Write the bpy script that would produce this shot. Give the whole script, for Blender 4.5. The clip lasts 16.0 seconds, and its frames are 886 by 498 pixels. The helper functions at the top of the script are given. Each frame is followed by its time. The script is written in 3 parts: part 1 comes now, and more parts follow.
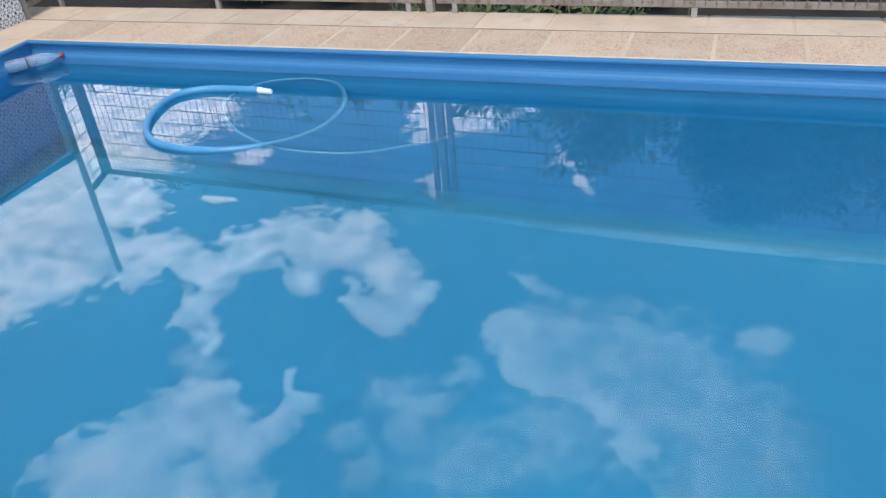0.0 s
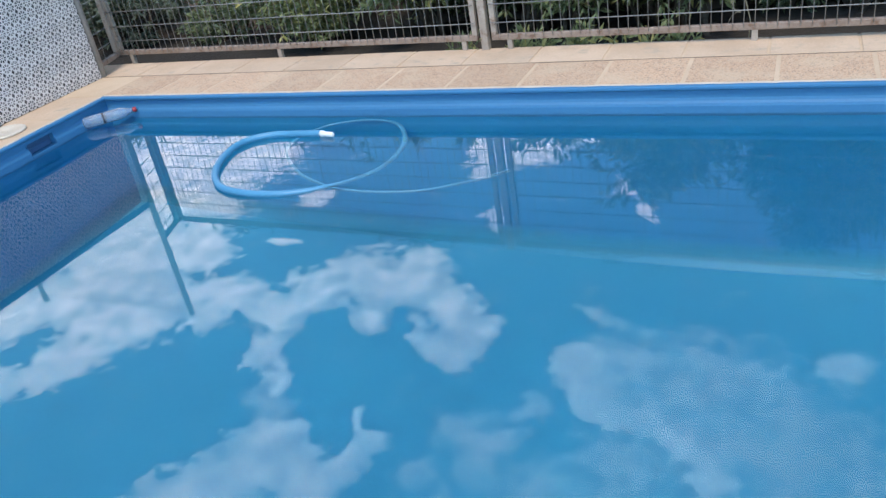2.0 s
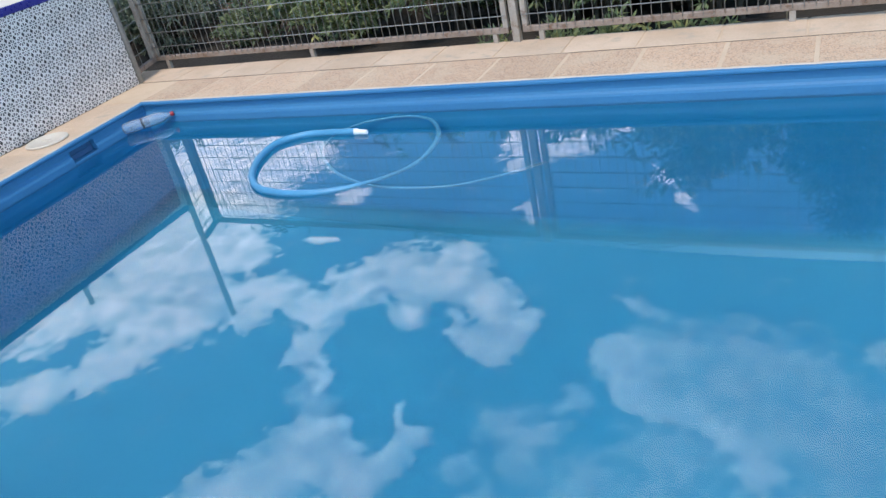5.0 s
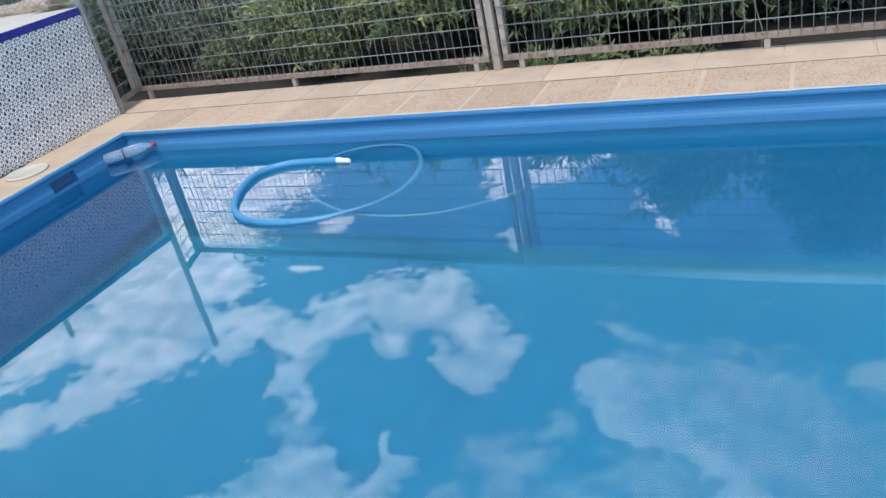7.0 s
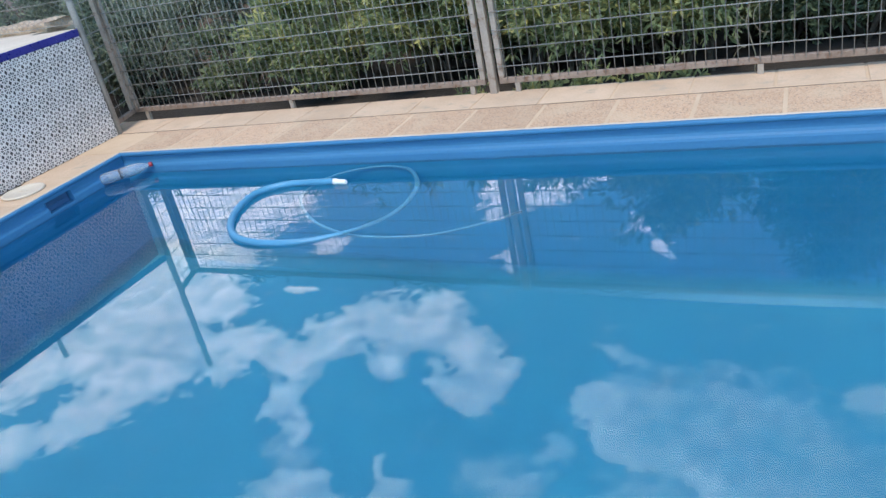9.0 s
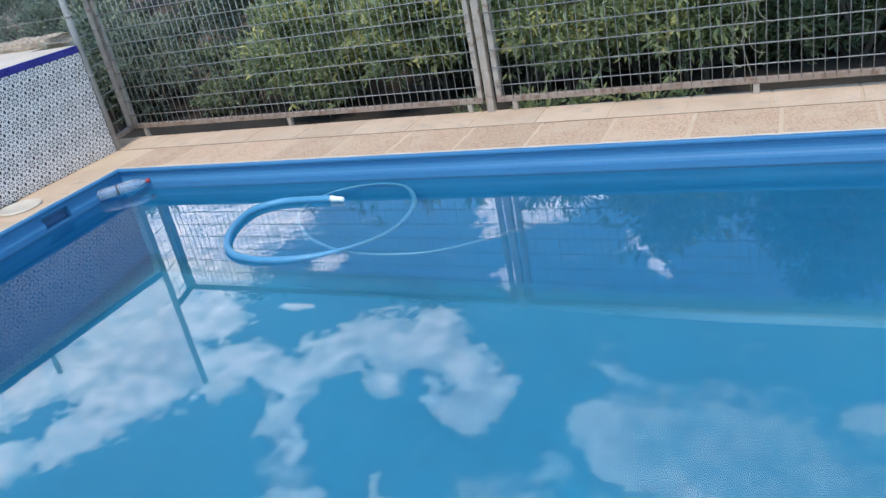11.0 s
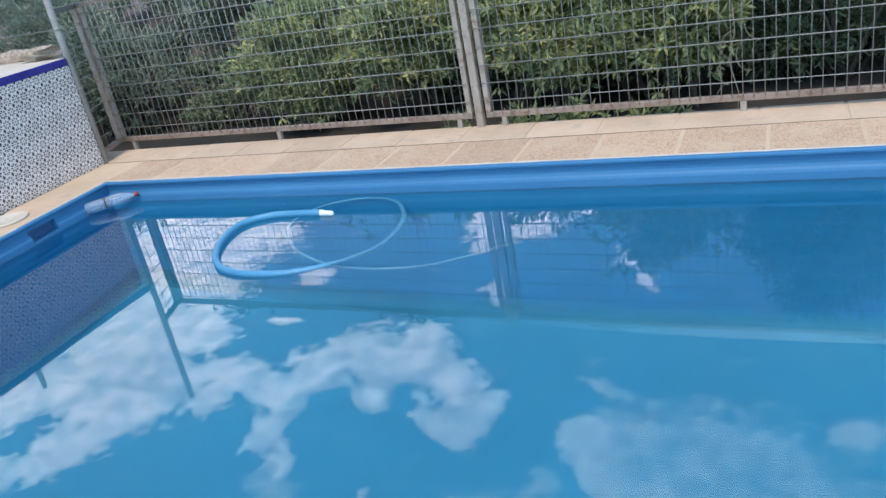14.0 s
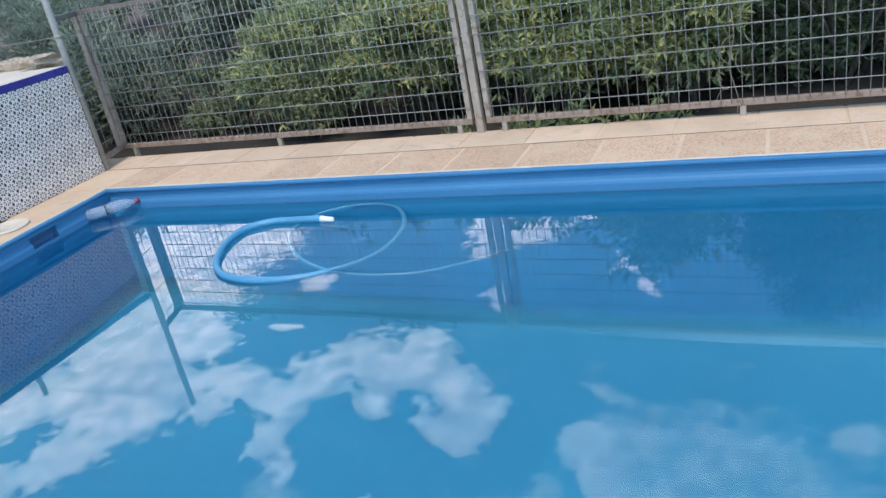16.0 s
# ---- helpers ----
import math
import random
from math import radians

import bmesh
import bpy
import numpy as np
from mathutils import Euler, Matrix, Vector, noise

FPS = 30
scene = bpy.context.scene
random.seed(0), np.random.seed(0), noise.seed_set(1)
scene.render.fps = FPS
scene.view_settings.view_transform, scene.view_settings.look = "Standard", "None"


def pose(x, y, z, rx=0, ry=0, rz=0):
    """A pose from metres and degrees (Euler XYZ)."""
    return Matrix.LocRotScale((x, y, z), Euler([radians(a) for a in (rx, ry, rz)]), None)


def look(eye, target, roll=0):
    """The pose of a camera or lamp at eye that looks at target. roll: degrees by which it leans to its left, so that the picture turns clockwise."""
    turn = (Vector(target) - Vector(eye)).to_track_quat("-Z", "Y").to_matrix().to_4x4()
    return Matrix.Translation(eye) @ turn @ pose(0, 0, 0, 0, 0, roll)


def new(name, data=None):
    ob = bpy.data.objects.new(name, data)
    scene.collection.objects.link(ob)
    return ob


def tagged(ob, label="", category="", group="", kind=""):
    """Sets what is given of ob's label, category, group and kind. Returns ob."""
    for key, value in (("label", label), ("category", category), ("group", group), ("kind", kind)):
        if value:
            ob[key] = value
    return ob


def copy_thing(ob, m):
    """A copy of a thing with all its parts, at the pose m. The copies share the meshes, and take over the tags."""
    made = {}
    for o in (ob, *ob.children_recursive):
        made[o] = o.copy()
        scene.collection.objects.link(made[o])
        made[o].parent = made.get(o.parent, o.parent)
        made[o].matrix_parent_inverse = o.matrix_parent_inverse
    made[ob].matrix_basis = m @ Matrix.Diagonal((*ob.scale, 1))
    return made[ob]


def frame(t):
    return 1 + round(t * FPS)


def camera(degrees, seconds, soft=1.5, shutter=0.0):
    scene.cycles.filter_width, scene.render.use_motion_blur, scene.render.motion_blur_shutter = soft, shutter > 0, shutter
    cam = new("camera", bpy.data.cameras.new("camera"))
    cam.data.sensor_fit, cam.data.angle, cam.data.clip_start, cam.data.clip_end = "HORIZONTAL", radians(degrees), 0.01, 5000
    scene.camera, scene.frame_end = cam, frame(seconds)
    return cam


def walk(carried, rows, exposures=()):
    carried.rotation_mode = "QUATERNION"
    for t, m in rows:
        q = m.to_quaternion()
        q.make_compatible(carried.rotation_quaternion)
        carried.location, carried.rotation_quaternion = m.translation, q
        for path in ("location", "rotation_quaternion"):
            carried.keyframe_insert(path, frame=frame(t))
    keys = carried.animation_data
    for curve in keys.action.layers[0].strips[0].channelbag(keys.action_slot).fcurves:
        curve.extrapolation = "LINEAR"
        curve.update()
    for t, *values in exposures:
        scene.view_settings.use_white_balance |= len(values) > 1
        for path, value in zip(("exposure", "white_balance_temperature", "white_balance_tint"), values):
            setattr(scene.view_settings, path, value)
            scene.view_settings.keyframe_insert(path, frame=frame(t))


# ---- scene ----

# ---------------------------------------------------------------- camera
cam = camera(59.1, 16.0)
walk(cam, [
    (0, pose(3.749, -3.320, 1.286, 57.79, 4.69, 19.14)),
    (0.5, pose(3.749, -3.321, 1.286, 56.05, 6.50, 18.72)),
    (1, pose(3.749, -3.321, 1.286, 57.00, 7.39, 19.40)),
    (1.5, pose(3.748, -3.320, 1.287, 61.95, 8.47, 20.46)),
    (2, pose(3.747, -3.320, 1.286, 60.72, 8.70, 22.15)),
    (2.5, pose(3.749, -3.322, 1.286, 59.88, 8.28, 23.66)),
    (3, pose(3.750, -3.320, 1.286, 59.23, 8.77, 24.70)),
    (5.5, pose(3.747, -3.318, 1.284, 61.20, 11.59, 23.27)),
    (6, pose(3.747, -3.318, 1.286, 61.75, 11.54, 22.80)),
    (6.5, pose(3.746, -3.318, 1.284, 62.01, 11.51, 22.56)),
    (7, pose(3.747, -3.319, 1.285, 62.35, 11.29, 22.39)),
    (7.5, pose(3.749, -3.322, 1.286, 62.80, 11.11, 22.24)),
    (8, pose(3.749, -3.322, 1.287, 63.23, 11.05, 22.23)),
    (8.5, pose(3.749, -3.320, 1.287, 63.56, 11.01, 22.20)),
    (9, pose(3.750, -3.322, 1.287, 63.89, 10.93, 22.24)),
    (11.5, pose(3.750, -3.320, 1.286, 65.32, 10.51, 22.02)),
    (12, pose(3.747, -3.320, 1.287, 65.41, 10.40, 21.85)),
    (12.5, pose(3.748, -3.320, 1.286, 65.60, 10.26, 21.74)),
    (13, pose(3.749, -3.321, 1.287, 65.79, 10.13, 21.61)),
    (13.5, pose(3.748, -3.320, 1.287, 65.96, 10.12, 21.54)),
    (14, pose(3.748, -3.320, 1.287, 66.10, 10.08, 21.49)),
    (14.5, pose(3.748, -3.320, 1.289, 66.24, 10.13, 21.41)),
    (15, pose(3.749, -3.321, 1.288, 66.37, 10.23, 21.39)),
    (15.5, pose(3.750, -3.321, 1.287, 66.47, 10.28, 21.41)),
    (16, pose(3.750, -3.321, 1.287, 66.51, 10.30, 21.46)),
], exposures=[(0, 0.17), (16, 0.17)])

# ---------------------------------------------------------------- node helpers
def node(nt, kind, ins=None, operation=""):
    n = nt.nodes.new(kind)
    if operation:
        n.operation = operation
    for key, value in (ins or {}).items():
        if isinstance(value, bpy.types.NodeSocket):
            nt.links.new(value, n.inputs[key])
        else:
            n.inputs[key].default_value = value
    return n


def math_node(nt, op, a, b=0.0, c=0.0, clamp=False):
    n = nt.nodes.new("ShaderNodeMath")
    n.operation, n.use_clamp = op, clamp
    for i, value in enumerate((a, b, c)):
        if isinstance(value, bpy.types.NodeSocket):
            nt.links.new(value, n.inputs[i])
        else:
            n.inputs[i].default_value = value
    return n.outputs[0]


def smooth(nt, value, lo, hi):
    n = nt.nodes.new("ShaderNodeMapRange")
    n.interpolation_type = "SMOOTHSTEP"
    nt.links.new(value, n.inputs[0])
    n.inputs[1].default_value, n.inputs[2].default_value = lo, hi
    return n.outputs[0]


def mix_colour(nt, fac, a, b, blend="MIX"):
    n = nt.nodes.new("ShaderNodeMix")
    n.data_type, n.blend_type = "RGBA", blend
    for key, value in ((0, fac), (6, a), (7, b)):
        if isinstance(value, bpy.types.NodeSocket):
            nt.links.new(value, n.inputs[key])
        else:
            n.inputs[key].default_value = value if key == 0 else (*value[:3], 1.0)
    return n.outputs[2]


# ---------------------------------------------------------------- sky with clouds, and sun
SUN_WAY = Vector((0.16, -0.70, 0.0)).normalized()
SUN_HIGH = radians(62)

world = bpy.data.worlds.new("sky")
scene.world = world
world.use_nodes = True
wt = world.node_tree
wt.nodes.clear()
sky = node(wt, "ShaderNodeTexSky")
sky.sky_type, sky.sun_disc, sky.sun_elevation = "NISHITA", False, SUN_HIGH
sky.sun_rotation = math.atan2(SUN_WAY.x, SUN_WAY.y)
sky.air_density, sky.dust_density, sky.ozone_density = 1.0, 0.4, 3.0
way = node(wt, "ShaderNodeTexCoord").outputs["Generated"]
sep = node(wt, "ShaderNodeSeparateXYZ", {0: way})
high = math_node(wt, "MAXIMUM", sep.outputs[2], 0.06)
flat = node(wt, "ShaderNodeCombineXYZ", {0: math_node(wt, "DIVIDE", sep.outputs[0], high),
                                         1: math_node(wt, "DIVIDE", sep.outputs[1], high), 2: 0.0}).outputs[0]
# ragged edges: shift the plane of the clouds by two sizes of noise
ragged = node(wt, "ShaderNodeTexNoise", {"Vector": flat, "Scale": 9.0, "Detail": 10.0, "Roughness": 0.65})
shift = node(wt, "ShaderNodeVectorMath", {0: ragged.outputs["Color"], 1: (0.5, 0.5, 0.5)}, operation="SUBTRACT")
shift = node(wt, "ShaderNodeVectorMath", {0: shift.outputs[0], "Scale": 0.17}, operation="SCALE")
warped = node(wt, "ShaderNodeVectorMath", {0: flat, 1: shift.outputs[0]}, operation="ADD").outputs[0]


def puff(field, u, v, a, b, turn):
    """One heap of a cloud, on the plane of the clouds: its middle, half sizes and turn. Adds to the field of heaps."""
    m = node(wt, "ShaderNodeMapping", {"Vector": warped, "Location": (u, v, 0), "Rotation": (0, 0, radians(turn)),
                                       "Scale": (a * 1.6, b * 1.6, 1)})
    m.vector_type = "TEXTURE"
    heap = node(wt, "ShaderNodeTexGradient", {0: m.outputs[0]})
    heap.gradient_type = "SPHERICAL"
    g = heap.outputs["Fac"]
    return g if field is None else math_node(wt, "SMOOTH_MAX", field, g, 0.08)


arch = puff(None, -0.964, 1.434, 0.139, 0.101, 145)
arch = puff(arch, -0.844, 1.470, 0.154, 0.094, 131)
arch = puff(arch, -0.704, 1.356, 0.126, 0.068, 130)
arch = puff(arch, -0.651, 1.244, 0.088, 0.063, 138)
arch = puff(arch, -0.594, 1.288, 0.048, 0.039, 127)
arch = puff(arch, -1.087, 1.383, 0.101, 0.086, 101)
arch = puff(arch, -1.112, 1.260, 0.108, 0.057, 122)
arch = puff(arch, -1.066, 1.128, 0.109, 0.039, 128)
arch = puff(arch, -0.984, 1.041, 0.068, 0.033, 130)
arch = puff(arch, -0.878, 1.284, 0.062, 0.039, 129)
arch = puff(arch, -1.334, 1.322, 0.158, 0.088, 176)
arch = puff(arch, -1.320, 1.230, 0.081, 0.048, 147)
arch = puff(arch, -1.581, 1.511, 0.171, 0.094, 147)
arch = puff(arch, -1.890, 1.689, 0.255, 0.106, 140)
arch = puff(arch, -1.302, 1.595, 0.038, 0.022, 174)
west = puff(arch, -1.524, 1.135, 0.157, 0.130, 169)
west = puff(west, -1.573, 0.977, 0.107, 0.093, -129)
west = puff(west, -1.676, 0.858, 0.098, 0.078, -164)
west = puff(west, -1.485, 1.223, 0.137, 0.079, 156)
west = puff(west, -1.771, 1.412, 0.398, 0.196, 136)
west = puff(west, -1.873, 1.145, 0.173, 0.128, -82)
west = puff(west, -1.791, 1.280, 0.246, 0.156, 128)
low = puff(west, -2.058, 2.008, 0.680, 0.194, 133)
low = puff(low, -1.910, 2.201, 0.328, 0.220, 137)
low = puff(low, -1.765, 1.787, 0.204, 0.115, 158)
low = puff(low, -1.794, 1.937, 0.285, 0.111, -52)
low = puff(low, -1.768, 2.263, 0.253, 0.109, -66)
low = puff(low, -1.362, 1.876, 0.063, 0.043, 129)
low = puff(low, -0.926, 2.218, 0.162, 0.037, 111)
low = puff(low, -0.734, 1.799, 0.068, 0.030, 112)
low = puff(low, -0.783, 2.302, 0.189, 0.135, -105)
low = puff(low, -0.555, 2.357, 0.059, 0.050, 135)
low = puff(low, -0.409, 2.021, 0.070, 0.033, 133)
low = puff(low, -0.338, 1.899, 0.066, 0.019, 124)
south = puff(low, -0.862, 0.817, 0.114, 0.077, 144)
south = puff(south, -0.931, 0.729, 0.096, 0.086, -171)
south = puff(south, -0.989, 0.669, 0.098, 0.054, -176)
south = puff(south, -0.744, 0.791, 0.063, 0.062, 177)
south = puff(south, -0.693, 0.846, 0.052, 0.027, -99)
south = puff(south, -0.686, 0.921, 0.040, 0.027, 128)
south = puff(south, -0.737, 0.965, 0.030, 0.020, 131)
south = puff(south, -0.884, 0.900, 0.057, 0.040, 172)
south = puff(south, -0.845, 0.652, 0.180, 0.054, -165)
south = puff(south, -0.795, 0.570, 0.189, 0.065, -165)
east = puff(south, -0.362, 1.205, 0.067, 0.049, -103)
east = puff(east, -0.323, 1.110, 0.055, 0.039, 143)
east = puff(east, -0.257, 1.075, 0.054, 0.033, 139)
east = puff(east, -0.140, 1.017, 0.060, 0.037, 142)
east = puff(east, -0.088, 0.965, 0.046, 0.033, 105)
veil = puff(None, -0.237, 1.179, 0.132, 0.117, 138)
veil = puff(veil, -0.117, 1.192, 0.158, 0.137, 167)
veil = puff(veil, -0.065, 1.068, 0.195, 0.154, -180)
veil = puff(veil, 0.051, 0.984, 0.152, 0.117, -132)
veil = puff(veil, -0.333, 1.367, 0.068, 0.021, 143)
veil = puff(veil, -0.948, 0.954, 0.063, 0.043, 151)
veil = puff(veil, -0.332, 0.864, 0.120, 0.073, -164)
veil = puff(veil, -0.219, 0.943, 0.083, 0.075, -144)
veil = puff(veil, -0.520, 0.982, 0.064, 0.046, -149)
veil = puff(veil, -0.417, 1.057, 0.041, 0.028, -145)
veil = puff(veil, -0.458, 0.967, 0.052, 0.031, -149)
veil = puff(veil, -0.461, 0.901, 0.041, 0.035, -179)
veil = puff(veil, -0.568, 0.856, 0.044, 0.035, 132)
veil = puff(veil, -0.509, 0.802, 0.039, 0.030, 123)
veil = puff(veil, 0.123, 1.288, 0.052, 0.039, 67)

grain = node(wt, "ShaderNodeTexNoise", {"Vector": flat, "Scale": 9.0, "Detail": 12.0, "Roughness": 0.62}).outputs["Fac"]
fine = node(wt, "ShaderNodeTexNoise", {"Vector": flat, "Scale": 34.0, "Detail": 8.0, "Roughness": 0.60}).outputs["Fac"]
billow = node(wt, "ShaderNodeTexNoise", {"Vector": warped, "Scale": 15.0, "Detail": 9.0, "Roughness": 0.58}).outputs["Fac"]
rough = math_node(wt, "MULTIPLY_ADD", fine, 1.15, math_node(wt, "MULTIPLY_ADD", grain, 1.5, -1.325))
body = math_node(wt, "ADD", math_node(wt, "MINIMUM", east, 0.70), rough)
# a firm edge, then a slower gain of thickness towards the middle
thick = math_node(wt, "MULTIPLY_ADD", smooth(wt, body, 0.21, 0.42), 0.62, math_node(wt, "MULTIPLY", smooth(wt, body, 0.36, 0.72), 0.38))
thin = math_node(wt, "MULTIPLY", smooth(wt, math_node(wt, "ADD", math_node(wt, "MINIMUM", veil, 0.6), rough), -0.02, 0.80), 0.56)
thin = math_node(wt, "MULTIPLY", thin, smooth(wt, veil, 0.0, 0.16))
# the rest of the sky, away from the heaps: scattered clouds of the same kind
others = node(wt, "ShaderNodeTexNoise", {"Vector": flat, "Scale": 1.1, "Detail": 8.0, "Roughness": 0.55}).outputs["Fac"]
south = smooth(wt, math_node(wt, "MULTIPLY", math_node(wt, "DIVIDE", sep.outputs[1], high), -1.0), -0.6, 0.1)
rest = math_node(wt, "MULTIPLY", smooth(wt, others, 0.54, 0.70), south)
thick = math_node(wt, "MULTIPLY", thick, smooth(wt, east, 0.02, 0.16))
cover = math_node(wt, "MAXIMUM", math_node(wt, "MAXIMUM", thick, thin), rest)
cloud_light = mix_colour(wt, smooth(wt, billow, 0.36, 0.64), (11.2, 12.0, 13.9), (20.8, 19.7, 20.0))
above = smooth(wt, sep.outputs[2], 0.0, 0.05)
cover = math_node(wt, "MULTIPLY", cover, above)
clear = node(wt, "ShaderNodeVectorMath", {0: sky.outputs[0], 1: (1.35, 1.75, 1.80)}, operation="MULTIPLY").outputs[0]
sky_colour = mix_colour(wt, cover, clear, cloud_light)
back = node(wt, "ShaderNodeBackground", {"Color": sky_colour, "Strength": 0.15})
node(wt, "ShaderNodeOutputWorld", {"Surface": back.outputs[0]})

sun = new("sun", bpy.data.lights.new("sun", "SUN"))
sun.data.energy, sun.data.angle, sun.data.color = 2.25, radians(9), (1.0, 0.90, 0.77)
sun.matrix_world = look((0, 0, 0), -(SUN_WAY * math.cos(SUN_HIGH) + Vector((0, 0, math.sin(SUN_HIGH)))))


# ---------------------------------------------------------------- materials
def material(name):
    m = bpy.data.materials.new(name)
    m.use_nodes = True
    nt = m.node_tree
    nt.nodes.clear()
    out = node(nt, "ShaderNodeOutputMaterial")
    return m, nt, out


def surface(name, a, b, big, fine, rough=0.6, metal=0.0, bump=0.2, depth=0.002, random_tone=0.0, stain=None, stain_at=(0.6, 0.75)):
    """A surface that varies between two tones at a large and a small scale, with fine relief."""
    m, nt, out = material(name)
    place = node(nt, "ShaderNodeNewGeometry").outputs["Position"]
    n1 = node(nt, "ShaderNodeTexNoise", {"Vector": place, "Scale": big, "Detail": 5.0}).outputs["Fac"]
    n2 = node(nt, "ShaderNodeTexNoise", {"Vector": place, "Scale": fine, "Detail": 4.0}).outputs["Fac"]
    both = math_node(nt, "MULTIPLY_ADD", n1, 0.6, math_node(nt, "MULTIPLY", n2, 0.4))
    colour = mix_colour(nt, smooth(nt, both, 0.35, 0.65), a, b)
    if stain:
        n3 = node(nt, "ShaderNodeTexNoise", {"Vector": place, "Scale": big * 2.3, "Detail": 8.0, "Roughness": 0.7}).outputs["Fac"]
        colour = mix_colour(nt, smooth(nt, n3, *stain_at), colour, stain)
    if random_tone:
        r = node(nt, "ShaderNodeObjectInfo").outputs["Random"]
        tone = math_node(nt, "MULTIPLY_ADD", r, random_tone, 1.0 - random_tone / 2)
        colour = node(nt, "ShaderNodeVectorMath", {0: colour, "Scale": tone}, operation="SCALE").outputs[0]
    rel = node(nt, "ShaderNodeBump", {"Strength": bump, "Distance": depth, "Height": n2})
    ro = math_node(nt, "MULTIPLY_ADD", n2, 0.2, rough - 0.1, clamp=True)
    p = node(nt, "ShaderNodeBsdfPrincipled", {"Base Color": colour, "Roughness": ro, "Metallic": metal, "Normal": rel.outputs[0]})
    nt.links.new(p.outputs[0], out.inputs[0])
    return m


blue_paint = surface("blue_pool_paint", (0.033, 0.160, 0.320), (0.042, 0.182, 0.350), 1.2, 60, rough=0.62, bump=0.12)
mortar = surface("mortar", (0.56, 0.40, 0.265), (0.64, 0.475, 0.325), 5, 150, rough=0.9, bump=0.4)
pale_grout = surface("pale_grout", (0.52, 0.42, 0.32), (0.62, 0.52, 0.41), 7, 140, rough=0.9, bump=0.3, stain=(0.40, 0.33, 0.27))
border_stone = surface("border_stone", (0.52, 0.365, 0.245), (0.62, 0.45, 0.315), 4, 120, rough=0.85, bump=0.35, random_tone=0.12,
                       stain=(0.42, 0.33, 0.245), stain_at=(0.52, 0.72))
dark_joint = surface("dark_joint", (0.10, 0.068, 0.042), (0.17, 0.12, 0.08), 6, 120, rough=0.95, bump=0.4)
concrete = surface("concrete", (0.30, 0.26, 0.22), (0.40, 0.35, 0.29), 3, 60, rough=0.9, bump=0.4)
white_render = surface("white_render", (0.52, 0.43, 0.345), (0.62, 0.53, 0.43), 3, 50, rough=0.85, bump=0.3, stain=(0.5, 0.4, 0.31))
brown_stone = surface("brown_stone", (0.38, 0.26, 0.17), (0.58, 0.45, 0.33), 9, 50, rough=0.9, bump=0.6, depth=0.01)
navy_tile = surface("navy_glazed_tile", (0.030, 0.030, 0.20), (0.045, 0.042, 0.26), 6, 60, rough=0.3, bump=0.05)
steel_paint = surface("weathered_steel", (0.34, 0.275, 0.225), (0.44, 0.365, 0.305), 8, 120, rough=0.6, metal=0.15, bump=0.2,
                      stain=(0.22, 0.13, 0.085), stain_at=(0.52, 0.68))
rusty_steel = surface("rusty_steel", (0.24, 0.17, 0.13), (0.33, 0.25, 0.20), 9, 110, rough=0.75, metal=0.1, bump=0.3,
                      stain=(0.19, 0.11, 0.07), stain_at=(0.50, 0.66))
# top rail's colour darkened to imitate its shaded underside, as mirrored in the water
shaded_rail = surface("shaded_rail", (0.15, 0.118, 0.10), (0.21, 0.17, 0.145), 9, 110, rough=0.75, metal=0.1, bump=0.3)
galvanised = surface("galvanised_wire", (0.22, 0.21, 0.195), (0.31, 0.295, 0.275), 6, 90, rough=0.55, metal=0.15, bump=0.1)
dark_iron = surface("dark_iron", (0.03, 0.03, 0.03), (0.05, 0.048, 0.045), 8, 90, rough=0.6, metal=0.1, bump=0.1)
# dark blue stands in for the shade inside the skimmer's mouth
dark_inside = surface("shaded_hollow", (0.030, 0.085, 0.18), (0.038, 0.105, 0.22), 8, 90, rough=0.6, bump=0.1)
beige_plastic = surface("beige_plastic", (0.58, 0.50, 0.40), (0.66, 0.58, 0.48), 5, 80, rough=0.6, bump=0.1)
hose_blue = surface("hose_plastic", (0.06, 0.24, 0.40), (0.08, 0.28, 0.45), 4, 60, rough=0.4, bump=0.1)
white_plastic = surface("white_plastic", (0.78, 0.76, 0.72), (0.84, 0.82, 0.79), 6, 60, rough=0.4, bump=0.05)
red_plastic = surface("red_plastic", (0.30, 0.02, 0.03), (0.36, 0.03, 0.04), 6, 60, rough=0.4, bump=0.05)
cord_dark = surface("dark_cord", (0.03, 0.04, 0.06), (0.05, 0.06, 0.08), 8, 90, rough=0.8)
bark = surface("bark", (0.06, 0.045, 0.03), (0.13, 0.10, 0.07), 10, 60, rough=0.9, bump=0.6, depth=0.006)
dry_stem = surface("dry_stem", (0.17, 0.15, 0.105), (0.26, 0.23, 0.16), 12, 90, rough=0.85)
litter = surface("dry_litter", (0.095, 0.073, 0.06), (0.155, 0.12, 0.10), 2.5, 30, rough=0.95, bump=0.7, depth=0.02, stain=(0.07, 0.055, 0.045))
# base tones kept near black to put the hedge's shade into the soil
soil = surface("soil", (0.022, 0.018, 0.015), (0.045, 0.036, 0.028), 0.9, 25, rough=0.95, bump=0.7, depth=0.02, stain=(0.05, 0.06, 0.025))


